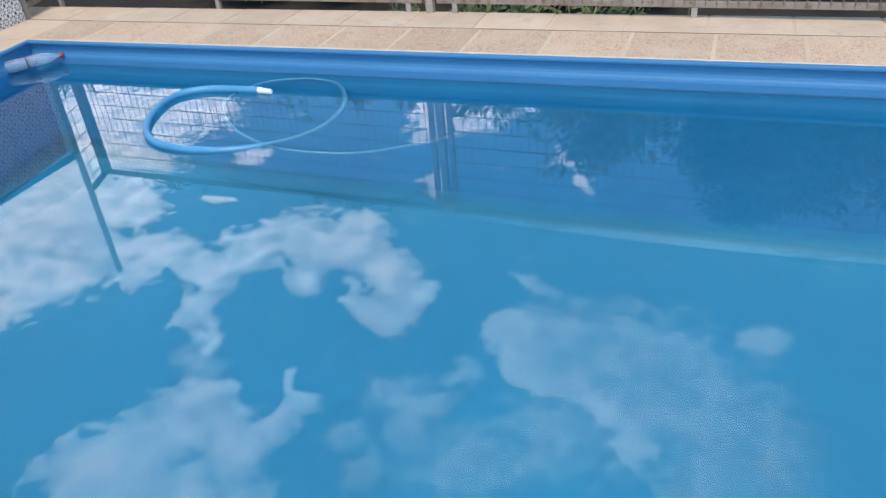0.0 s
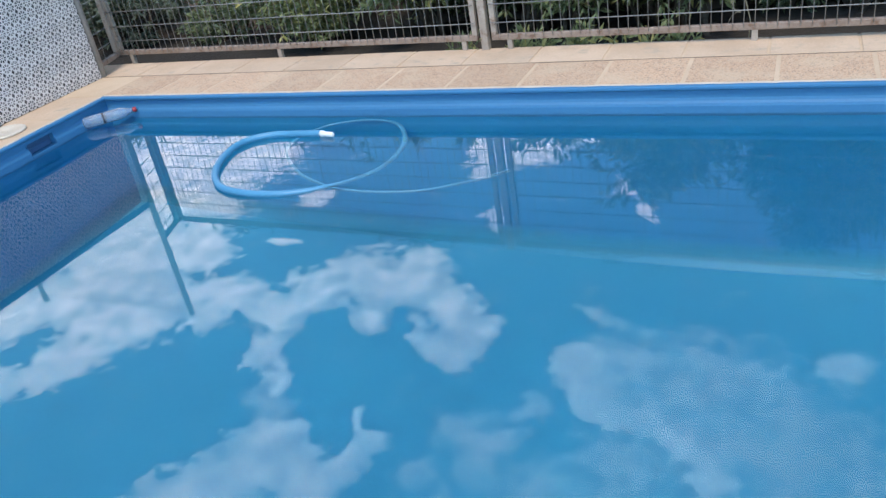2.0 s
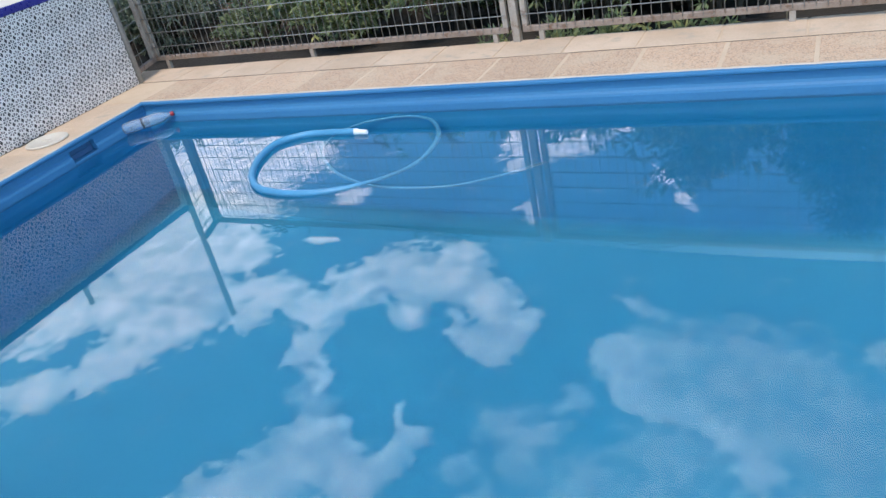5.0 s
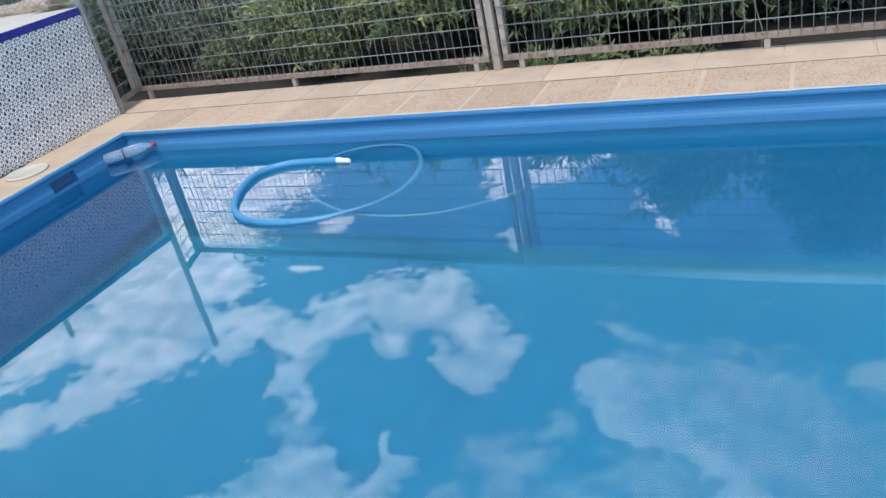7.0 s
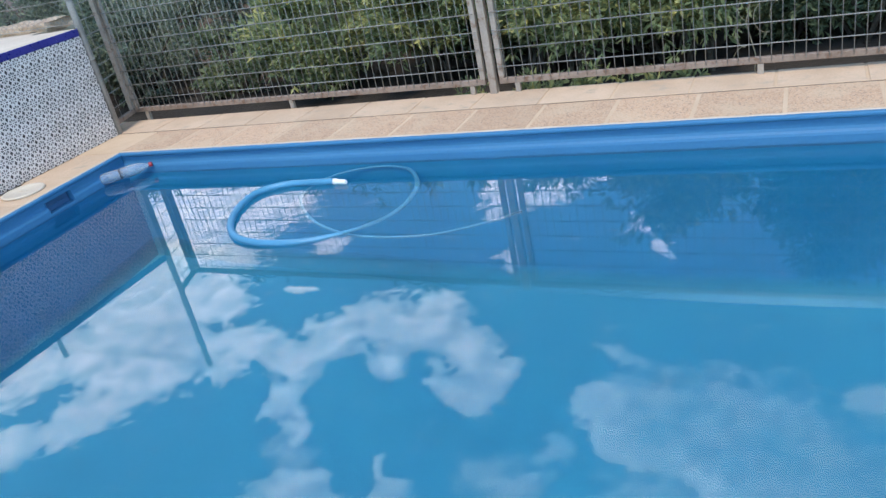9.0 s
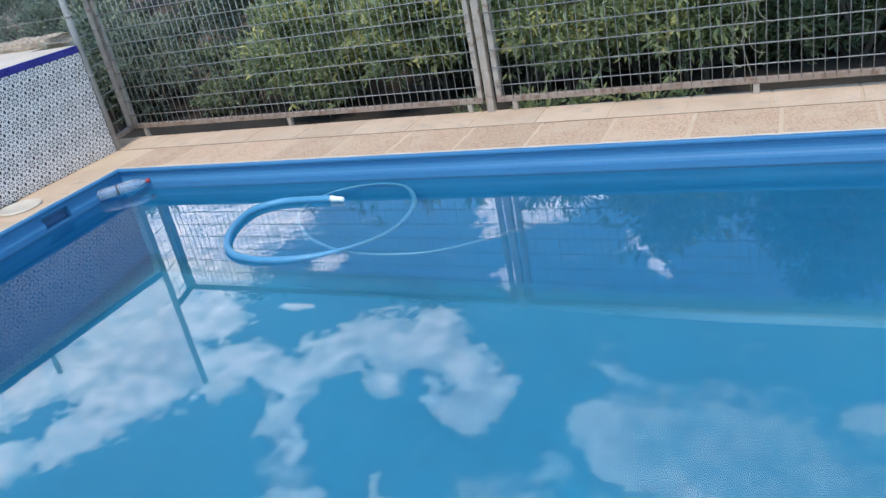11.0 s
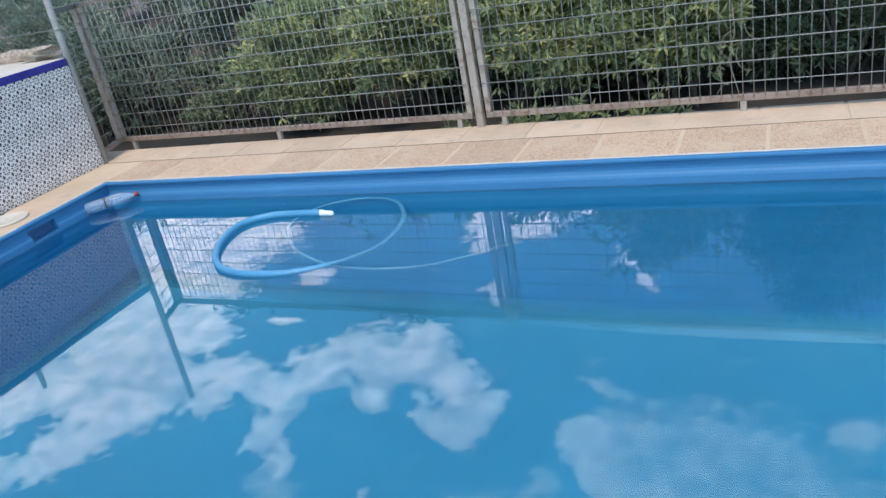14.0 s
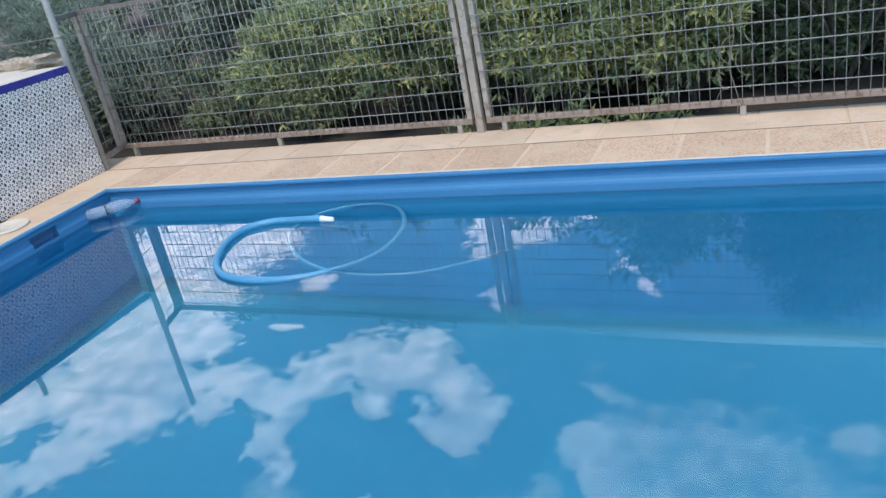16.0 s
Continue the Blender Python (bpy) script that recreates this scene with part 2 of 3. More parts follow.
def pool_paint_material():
    """Blue paint under water; level parts get a duller, greener tone that offsets the stronger light on them, blending
    unevenly where the floor curves up.
    """
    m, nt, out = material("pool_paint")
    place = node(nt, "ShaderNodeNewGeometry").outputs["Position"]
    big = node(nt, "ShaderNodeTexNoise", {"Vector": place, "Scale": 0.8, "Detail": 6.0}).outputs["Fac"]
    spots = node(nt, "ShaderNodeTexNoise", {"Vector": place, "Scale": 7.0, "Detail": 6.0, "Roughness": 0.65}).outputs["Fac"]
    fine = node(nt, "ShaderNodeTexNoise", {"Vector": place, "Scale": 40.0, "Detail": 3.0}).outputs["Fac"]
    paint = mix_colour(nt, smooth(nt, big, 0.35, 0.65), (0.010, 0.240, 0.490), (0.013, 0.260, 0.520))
    floor_tone = mix_colour(nt, smooth(nt, big, 0.35, 0.65), (0.005, 0.170, 0.305), (0.007, 0.190, 0.332))
    floor_tone = mix_colour(nt, math_node(nt, "MULTIPLY", smooth(nt, spots, 0.55, 0.75), 0.7), floor_tone, (0.006, 0.150, 0.262))
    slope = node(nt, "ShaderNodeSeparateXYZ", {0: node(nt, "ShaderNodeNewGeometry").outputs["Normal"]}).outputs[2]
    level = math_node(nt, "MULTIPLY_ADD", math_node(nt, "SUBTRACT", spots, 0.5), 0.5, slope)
    # tone chosen by slope: light on walls and floor is evened out in the colour
    colour = mix_colour(nt, smooth(nt, level, -0.10, 0.50), paint, floor_tone)
    rel = node(nt, "ShaderNodeBump", {"Strength": 0.05, "Distance": 0.002, "Height": fine})
    p = node(nt, "ShaderNodeBsdfPrincipled", {"Base Color": colour, "Roughness": 0.6, "Normal": rel.outputs[0]})
    nt.links.new(p.outputs[0], out.inputs[0])
    return m


def aggregate_material():
    m, nt, out = material("exposed_aggregate")
    place = node(nt, "ShaderNodeNewGeometry").outputs["Position"]
    cells = node(nt, "ShaderNodeTexVoronoi", {"Vector": place, "Scale": 150.0})
    grit = node(nt, "ShaderNodeTexNoise", {"Vector": place, "Scale": 6.0, "Detail": 6.0}).outputs["Fac"]
    pick = node(nt, "ShaderNodeSeparateXYZ", {0: cells.outputs["Color"]})
    colour = mix_colour(nt, smooth(nt, pick.outputs[0], 0.2, 0.9), (0.49, 0.30, 0.185), (0.64, 0.425, 0.27))
    colour = mix_colour(nt, smooth(nt, pick.outputs[1], 0.86, 0.92), colour, (0.29, 0.20, 0.14))
    colour = mix_colour(nt, smooth(nt, cells.outputs["Distance"], 0.45, 0.75), colour, (0.57, 0.40, 0.275))
    colour = mix_colour(nt, math_node(nt, "MULTIPLY", smooth(nt, grit, 0.45, 0.7), 0.45), colour, (0.62, 0.47, 0.32))
    r = node(nt, "ShaderNodeObjectInfo").outputs["Random"]
    tone = math_node(nt, "MULTIPLY_ADD", r, 0.24, 0.86)
    colour = node(nt, "ShaderNodeVectorMath", {0: colour, "Scale": tone}, operation="SCALE").outputs[0]
    rel = node(nt, "ShaderNodeBump", {"Strength": 0.5, "Distance": 0.003, "Height": cells.outputs["Distance"]})
    rel.invert = True
    p = node(nt, "ShaderNodeBsdfPrincipled", {"Base Color": colour, "Roughness": 0.85, "Normal": rel.outputs[0]})
    nt.links.new(p.outputs[0], out.inputs[0])
    return m


def star_tile_material(pitch):
    """White glazed tile with rows of dark eight-petalled stars and small lozenges between them."""
    m, nt, out = material("star_tile")
    place = node(nt, "ShaderNodeTexCoord").outputs["Object"]
    p = node(nt, "ShaderNodeVectorMath", {0: place, "Scale": 1.0 / pitch}, operation="SCALE").outputs[0]
    cell = node(nt, "ShaderNodeVectorMath", {0: p}, operation="FRACTION").outputs[0]
    s = node(nt, "ShaderNodeSeparateXYZ", {0: cell})
    y, z = math_node(nt, "SUBTRACT", s.outputs[1], 0.5), math_node(nt, "SUBTRACT", s.outputs[2], 0.5)
    r = math_node(nt, "SQRT", math_node(nt, "ADD", math_node(nt, "MULTIPLY", y, y), math_node(nt, "MULTIPLY", z, z)))
    angle = math_node(nt, "ARCTAN2", z, y)
    petals = math_node(nt, "COSINE", math_node(nt, "MULTIPLY", angle, 8.0))
    ring = math_node(nt, "MULTIPLY", smooth(nt, r, 0.17, 0.21), math_node(nt, "SUBTRACT", 1.0, smooth(nt, r, 0.40, 0.44)))
    star = math_node(nt, "MULTIPLY", smooth(nt, petals, -0.45, 0.0), ring)
    dot = math_node(nt, "SUBTRACT", 1.0, smooth(nt, r, 0.05, 0.08))
    ya = math_node(nt, "MULTIPLY", math_node(nt, "SUBTRACT", 0.5, math_node(nt, "ABSOLUTE", y)), 1.25)
    za = math_node(nt, "MULTIPLY", math_node(nt, "SUBTRACT", 0.5, math_node(nt, "ABSOLUTE", z)), 0.85)
    loz = math_node(nt, "SUBTRACT", 1.0, smooth(nt, math_node(nt, "ADD", ya, za), 0.19, 0.23))
    which = node(nt, "ShaderNodeTexWhiteNoise", {0: node(nt, "ShaderNodeVectorMath", {0: p}, operation="FLOOR").outputs[0]}).outputs["Value"]
    ink = mix_colour(nt, smooth(nt, which, 0.35, 0.65), (0.018, 0.014, 0.020), (0.13, 0.10, 0.10))
    grime = node(nt, "ShaderNodeTexNoise", {"Vector": place, "Scale": 9.0, "Detail": 5.0}).outputs["Fac"]
    glaze = mix_colour(nt, smooth(nt, grime, 0.35, 0.7), (0.80, 0.745, 0.71), (0.71, 0.65, 0.61))
    colour = mix_colour(nt, math_node(nt, "MAXIMUM", star, dot), glaze, ink)
    colour = mix_colour(nt, loz, colour, (0.03, 0.022, 0.025))
    b = node(nt, "ShaderNodeBsdfPrincipled", {"Base Color": colour, "Roughness": 0.28})
    nt.links.new(b.outputs[0], out.inputs[0])
    return m


def water_material():
    m, nt, out = material("pool_water")
    place = node(nt, "ShaderNodeNewGeometry").outputs["Position"]
    slow = node(nt, "ShaderNodeTexNoise", {"Vector": place, "Scale": 2.2, "Detail": 2.0}).outputs["Fac"]
    quick = node(nt, "ShaderNodeTexNoise", {"Vector": place, "Scale": 14.0, "Detail": 2.0}).outputs["Fac"]
    height = math_node(nt, "MULTIPLY_ADD", quick, 0.06, slow)
    rel = node(nt, "ShaderNodeBump", {"Strength": 0.05, "Distance": 0.003, "Height": height}).outputs[0]
    fres = node(nt, "ShaderNodeFresnel", {"IOR": 1.52, "Normal": rel}).outputs[0]
    deep = node(nt, "ShaderNodeBsdfRefraction", {"Color": (0.90, 0.98, 1.0, 1), "Roughness": 0.0, "IOR": 1.33, "Normal": rel})
    gloss = node(nt, "ShaderNodeBsdfGlossy", {"Color": (1, 1, 1, 1), "Roughness": 0.0, "Normal": rel})
    mixed = node(nt, "ShaderNodeMixShader", {0: fres, 1: deep.outputs[0], 2: gloss.outputs[0]})
    nt.links.new(mixed.outputs[0], out.inputs[0])
    return m


def leaf_material(name, a, b, c):
    m, nt, out = material(name)
    r = node(nt, "ShaderNodeNewGeometry").outputs["Random Per Island"]
    place = node(nt, "ShaderNodeNewGeometry").outputs["Position"]
    n1 = node(nt, "ShaderNodeTexNoise", {"Vector": place, "Scale": 3.0, "Detail": 3.0}).outputs["Fac"]
    colour = mix_colour(nt, r, a, b)
    colour = mix_colour(nt, smooth(nt, math_node(nt, "MULTIPLY_ADD", r, 0.35, n1), 0.70, 0.95), colour, c)
    p = node(nt, "ShaderNodeBsdfPrincipled", {"Base Color": colour, "Roughness": 0.5})
    t = node(nt, "ShaderNodeBsdfTranslucent", {"Color": colour})
    mixed = node(nt, "ShaderNodeMixShader", {0: 0.45, 1: p.outputs[0], 2: t.outputs[0]})
    nt.links.new(mixed.outputs[0], out.inputs[0])
    return m


def bottle_material():
    m, nt, out = material("clear_plastic")
    p = node(nt, "ShaderNodeBsdfPrincipled", {"Base Color": (0.62, 0.72, 0.82, 1), "Roughness": 0.25, "IOR": 1.2, "Transmission Weight": 0.75})
    nt.links.new(p.outputs[0], out.inputs[0])
    return m


DEPTH = -1.42                      # of the pool's floor under the water
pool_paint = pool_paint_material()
aggregate = aggregate_material()
STAR = 0.060
star_tile = star_tile_material(STAR)
water_mat = water_material()
leaf_green = leaf_material("leaf_green", (0.20, 0.25, 0.125), (0.36, 0.405, 0.19), (0.66, 0.59, 0.22))
# greyed leaf tone: haze over the left shrubs is put into the colour
leaf_hazed = leaf_material("leaf_hazed", (0.15, 0.185, 0.14), (0.27, 0.315, 0.22), (0.40, 0.42, 0.27))
# darker copy of the leaves for the hedge's shaded mass; leaf_green is the sunlit one
leaf_shaded = leaf_material("leaf_shaded", (0.135, 0.175, 0.105), (0.235, 0.295, 0.16), (0.35, 0.38, 0.19))
bottle_clear = bottle_material()


# ---------------------------------------------------------------- mesh helpers
def mesh_of(name, bm, mat):
    bm.normal_update()
    me = bpy.data.meshes.new(name)
    bm.to_mesh(me)
    bm.free()
    me.materials.append(mat)
    return me


def part(name, bm, mat, parent=None, label="", at=None):
    me = bm if isinstance(bm, bpy.types.Mesh) else mesh_of(name, bm, mat)
    ob = new(name, me)
    if parent:
        ob.parent = parent
    if at is not None:
        ob.matrix_basis = at
    return tagged(ob, label)


def empty(name, m=None):
    ob = new(name)
    ob.empty_display_size = 0.1
    if m is not None:
        ob.matrix_basis = m
    return ob


def block(lo, hi, bevel=0.0, bm=None, segments=2):
    bm = bm or bmesh.new()
    vs = [bm.verts.new((x, y, z)) for z in (lo[2], hi[2]) for y in (lo[1], hi[1]) for x in (lo[0], hi[0])]
    fs = [bm.faces.new([vs[i] for i in q]) for q in ((0, 2, 3, 1), (4, 5, 7, 6), (0, 1, 5, 4), (2, 6, 7, 3), (0, 4, 6, 2), (1, 3, 7, 5))]
    if bevel:
        es = list({e for f in fs for e in f.edges})
        bmesh.ops.bevel(bm, geom=es, offset=bevel, segments=segments, affect="EDGES", profile=0.5)
    return bm


def tube(points, radius, sides=8, bm=None, closed_ends=True):
    """A round tube along points; radius is one number or one for each point."""
    bm = bm or bmesh.new()
    pts = [Vector(p) for p in points]
    rad = radius if isinstance(radius, (list, tuple)) else [radius] * len(pts)
    rings, side = [], None
    for i, p in enumerate(pts):
        d = (pts[min(i + 1, len(pts) - 1)] - pts[max(i - 1, 0)]).normalized()
        if side is None:
            side = d.orthogonal().normalized()
        side = (side - d * side.dot(d)).normalized()
        up = d.cross(side)
        rings.append([bm.verts.new(p + rad[i] * (math.cos(a) * side + math.sin(a) * up))
                      for a in (2 * math.pi * k / sides for k in range(sides))])
    for a, b in zip(rings, rings[1:]):
        for k in range(sides):
            f = bm.faces.new((a[k], a[(k + 1) % sides], b[(k + 1) % sides], b[k]))
            f.smooth = True
    if closed_ends:
        bm.faces.new(rings[0][::-1])
        bm.faces.new(rings[-1])
    return bm


def lathe(profile, sides=24, bm=None):
    """A body turned about x; profile: (x, radius)."""
    bm = bm or bmesh.new()
    rings = [[bm.verts.new((x, r * math.cos(a), r * math.sin(a))) for a in (2 * math.pi * k / sides for k in range(sides))] for x, r in profile]
    for a, b in zip(rings, rings[1:]):
        for k in range(sides):
            f = bm.faces.new((a[k], b[k], b[(k + 1) % sides], a[(k + 1) % sides]))
            f.smooth = True
    bm.faces.new(rings[0])
    bm.faces.new(rings[-1][::-1])
    return bm


def profile_run(profile, start, end, out, bm=None):
    """A closed profile of (offset away from the pool, height), run in a straight line from start to end."""
    bm = bm or bmesh.new()
    a, b, o = Vector(start), Vector(end), Vector(out)
    ra = [bm.verts.new((*(a + o * p), z)) for p, z in profile]
    rb = [bm.verts.new((*(b + o * p), z)) for p, z in profile]
    n = len(profile)
    for k in range(n):
        bm.faces.new((ra[k], ra[(k + 1) % n], rb[(k + 1) % n], rb[k]))
    bm.faces.new(ra[::-1])
    bm.faces.new(rb)
    bmesh.ops.recalc_face_normals(bm, faces=bm.faces)
    return bm


# ---------------------------------------------------------------- pool
RIM = 0.121
LEAN = 0.034                       # the end wall runs a little askew
NEAR = -2.97
EAST = 7.2
GROUND = -0.16


def end_x(y):
    return -LEAN * y


FULL = [(0.032, RIM), (0.006, RIM), (0.001, 0.118), (0.0, 0.112), (0.001, 0.106), (0.006, 0.102), (0.016, 0.097), (0.017, 0.064),
        (0.013, 0.052), (0.005, 0.043), (0.001, 0.032), (0.0, -0.03), (0.25, -0.03), (0.25, 0.09), (0.032, 0.09)]
UPPER = [(0.032, RIM), (0.006, RIM), (0.001, 0.118), (0.0, 0.112), (0.001, 0.106), (0.006, 0.102), (0.016, 0.097), (0.017, 0.078),
         (0.25, 0.078), (0.25, 0.09), (0.032, 0.09)]
LOWER = [(0.0, 0.014), (0.0, -0.03), (0.25, -0.03), (0.25, 0.014)]
COVE = 0.15                        # radius of the rounded foot of the walls
SHELL = [(0.001, -0.031)] + [(0.001 - COVE * (1 - math.cos(a)), DEPTH + COVE * (1 - math.sin(a))) for a in np.linspace(0, math.pi / 2, 13)] + [
    (0.001 - COVE, DEPTH - 0.09), (0.25, DEPTH - 0.09), (0.25, -0.031)]

pool = tagged(empty("swimming_pool"), "blue painted swimming pool with rounded rim", "swimming pool", kind="structure")
part("pool_wall", profile_run(FULL, (-0.033, 0), (EAST + 0.03, 0), (0, 1)), blue_paint, pool)
end_way = Vector((-1, -LEAN)).normalized()
SK0, SK1 = -0.425, -0.610
SIDE = [(o, z - 0.0008) for o, z in FULL]
bm = profile_run(SIDE, (end_x(0.03), 0.03), (end_x(SK0), SK0), end_way)
profile_run(UPPER, (end_x(SK0), SK0), (end_x(SK1), SK1), end_way, bm)
profile_run(LOWER, (end_x(SK0), SK0), (end_x(SK1), SK1), end_way, bm)
profile_run(SIDE, (end_x(SK1), SK1), (end_x(NEAR - 0.03), NEAR - 0.03), end_way, bm)
part("pool_wall", bm, blue_paint, pool)
part("pool_wall", profile_run(FULL, (end_x(NEAR) - 0.03, NEAR), (EAST + 0.03, NEAR), (0, -1)), blue_paint, pool)
part("pool_wall", profile_run(SIDE, (EAST, 0), (EAST, NEAR), (1, 0)), blue_paint, pool)
for start, end, out in (((-0.25, 0), (EAST + 0.25, 0), (0, 1)), ((end_x(0), 0), (end_x(NEAR - 0.25), NEAR - 0.25), end_way),
                        ((0, NEAR), (EAST + 0.25, NEAR), (0, -1)), ((EAST, 0), (EAST, NEAR), (1, 0))):
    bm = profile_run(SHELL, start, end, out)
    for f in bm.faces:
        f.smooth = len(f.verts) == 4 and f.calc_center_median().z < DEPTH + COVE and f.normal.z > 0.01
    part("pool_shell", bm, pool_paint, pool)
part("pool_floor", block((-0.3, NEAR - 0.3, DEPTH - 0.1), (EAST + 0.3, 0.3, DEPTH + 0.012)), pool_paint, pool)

skimmer = tagged(empty("skimmer"), "dark rectangular skimmer mouth in the blue pool wall", "skimmer", kind="structure")
turn = pose(end_x(SK0), SK0, 0, 0, 0, math.degrees(math.atan(LEAN)))
part("back", block((-0.24, -0.183, 0.016), (-0.042, -0.003, 0.076)), dark_inside, skimmer, at=turn)
part("flap", block((-0.0415, -0.178, 0.016), (-0.036, -0.008, 0.046), 0.002), dark_inside, skimmer, at=turn)
bm = block((-0.030, -0.190, 0.0145), (-0.012, -0.1855, 0.0775), 0.001)
block((-0.030, 0.0005, 0.0145), (-0.012, 0.005, 0.0775), 0.001, bm)
part("frame", bm, blue_paint, skimmer, at=turn)

bm = bmesh.new()
vs = [bm.verts.new(p) for p in ((end_x(0) - 0.001, 0.001, 0), (end_x(NEAR) - 0.001, NEAR - 0.001, 0), (EAST + 0.001, NEAR - 0.001, 0), (EAST + 0.001, 0.001, 0))]
bm.faces.new(vs)
water = tagged(part("water", bm, water_mat), "clear still pool water mirroring clouds and fence", "water", kind="structure")
water.visible_shadow = False

# ---------------------------------------------------------------- deck
DECK_OUT = 0.675
WALL_X = -0.381
deck = tagged(empty("pavement"), "sand-coloured paved pool surround", "pavement", kind="structure")
bm = block((WALL_X - 0.25, 0.033, GROUND - 0.3), (EAST + 1.6, DECK_OUT, RIM - 0.0025))
block((WALL_X - 0.25, SK0 + 0.01, GROUND - 0.3), (-0.036, 0.033, RIM - 0.004), bm=bm)
block((WALL_X - 0.25, SK1 - 0.01, GROUND - 0.3), (-0.036, SK0 + 0.01, 0.0), bm=bm)
block((WALL_X - 0.25, NEAR - 1.8, GROUND - 0.3), (-0.036, SK1 - 0.01, RIM - 0.004), bm=bm)
block((-0.036, NEAR - 1.8, GROUND - 0.3), (EAST + 1.6, NEAR - 0.033, RIM - 0.0025), bm=bm)
block((EAST + 0.033, NEAR - 0.033, GROUND - 0.3), (EAST + 1.6, 0.033, RIM - 0.0025), bm=bm)
part("bedding", bm, mortar, deck)
part("joint", block((WALL_X + 0.005, 0.3985, RIM - 0.01), (EAST + 1.5, 0.4065, RIM - 0.0012)), dark_joint, deck, "narrow brown joint between two rows of slabs")



def grout_bead(start, end, out, lift):
    """An uneven bead of pale grout pressed between the slabs and the rim."""
    bm = bmesh.new()
    a, b, o = Vector(start), Vector(end), Vector(out)
    n = int((b - a).length / 0.02)
    rows = []
    for k in range(n + 1):
        p = a.lerp(b, k / n)
        w = [0.004 * noise.noise(Vector((k * 0.23, j * 7.1, p.y))) + 0.002 * noise.noise(Vector((k * 0.9, j * 3.3, 2.0))) for j in (0, 1, 2)]
        rows.append([bm.verts.new((*(p + o * q), z)) for q, z in ((0.024 + w[0], RIM - 0.004), (0.028 + w[0], RIM + lift + w[2] * 0.3),
                                                                 (0.043 + w[1], RIM + lift + w[2] * 0.3), (0.049 + w[1], RIM - 0.004))])
    for r0, r1 in zip(rows, rows[1:]):
        for k in range(3):
            bm.faces.new((r0[k], r1[k], r1[k + 1], r0[k + 1])).smooth = True
    bmesh.ops.recalc_face_normals(bm, faces=bm.faces)
    return bm


part("grout_bead", grout_bead((-0.03, 0), (EAST, 0), (0, 1), 0.0022), pale_grout, deck, "uneven pale grout along the pool rim")
part("grout_bead", grout_bead((end_x(0), 0.02), (end_x(NEAR), NEAR), end_way, 0.0018), pale_grout, deck, "uneven pale grout along the pool rim")

# ---------------------------------------------------------------- ground
bm = bmesh.new()
rings = [[bm.verts.new((x, y, GROUND)) for x, y in ((x0, y0), (x1, y0), (x1, y1), (x0, y1))]
         for x0, y0, x1, y1 in ((-0.5, NEAR - 1.7, EAST + 1.5, 0.6), (-900, -900, 900, 900))]
for k in range(4):
    bm.faces.new((rings[0][k], rings[1][k], rings[1][(k + 1) % 4], rings[0][(k + 1) % 4]))
bmesh.ops.recalc_face_normals(bm, faces=bm.faces)
ground = tagged(part("ground", bm, soil), "bare soil darkened for the shade under the hedge", "ground", kind="structure")

# ---------------------------------------------------------------- tiled wall of the raised terrace
TOP = 0.826
TILE = 3 * STAR
wall = tagged(empty("wall_west"), "low terrace wall clad in patterned star tiles with a navy edge", "wall", kind="structure")
WALL_END = 0.386
part("core", block((WALL_X - 0.22, -4.2, GROUND), (WALL_X - 0.010, WALL_END, TOP - 0.012)), concrete, wall)
part("coping", block((WALL_X - 0.22, -4.2, TOP - 0.012), (WALL_X - 0.003, WALL_END, TOP), 0.004), white_render, wall)
bm = block((-6.0, -4.2, GROUND - 0.1), (WALL_X - 0.221, WALL_END - 0.004, TOP - 0.001))
block((-6.0, WALL_END - 0.004, GROUND - 0.1), (-0.80, 0.76, TOP - 0.001), bm=bm)
terrace = tagged(part("terrace", bm, white_render),
                 "raised terrace behind the tiled wall", "terrace", kind="structure")

# ---------------------------------------------------------------- fence
FENCE = pose(0, 0.712, 0, 0, 0, math.degrees(math.atan(-0.0215)))
SPAN = 2.655
BOTTOM, HEAD = 0.188, 1.103


def wire_mesh(length, radius, name):
    return mesh_of(name, tube([(0, 0, 0), (0, 0, length)], radius, 6), galvanised)


upright_wire = wire_mesh(HEAD - BOTTOM, 0.0022, "wire")


def scroll_mesh():
    """Two facing spirals with long curled arms."""
    bm = bmesh.new()
    for s in (-1, 1):
        pts = [(s * (0.036 + (0.006 + 0.0036 * a) * math.cos(a + 2.6)), 0, 0.052 + (0.006 + 0.0036 * a) * math.sin(a + 2.6)) for a in np.linspace(0, 9.0, 30)]
        x0, z0 = pts[-1][0], pts[-1][2]
        pts += [(x0 + s * 0.20 * k, 0, z0 + (0.016 - z0) * k + 0.012 * math.sin(k * 6.3)) for k in np.linspace(0.08, 1, 12)]
        pts += [(x0 + s * (0.20 + 0.02 * math.sin(a)), 0, 0.036 - 0.020 * math.cos(a)) for a in np.linspace(0.4, 3.6, 8)]
        tube(pts, 0.0060, 5, bm)
    return mesh_of("scroll", bm, dark_iron)


scroll = scroll_mesh()


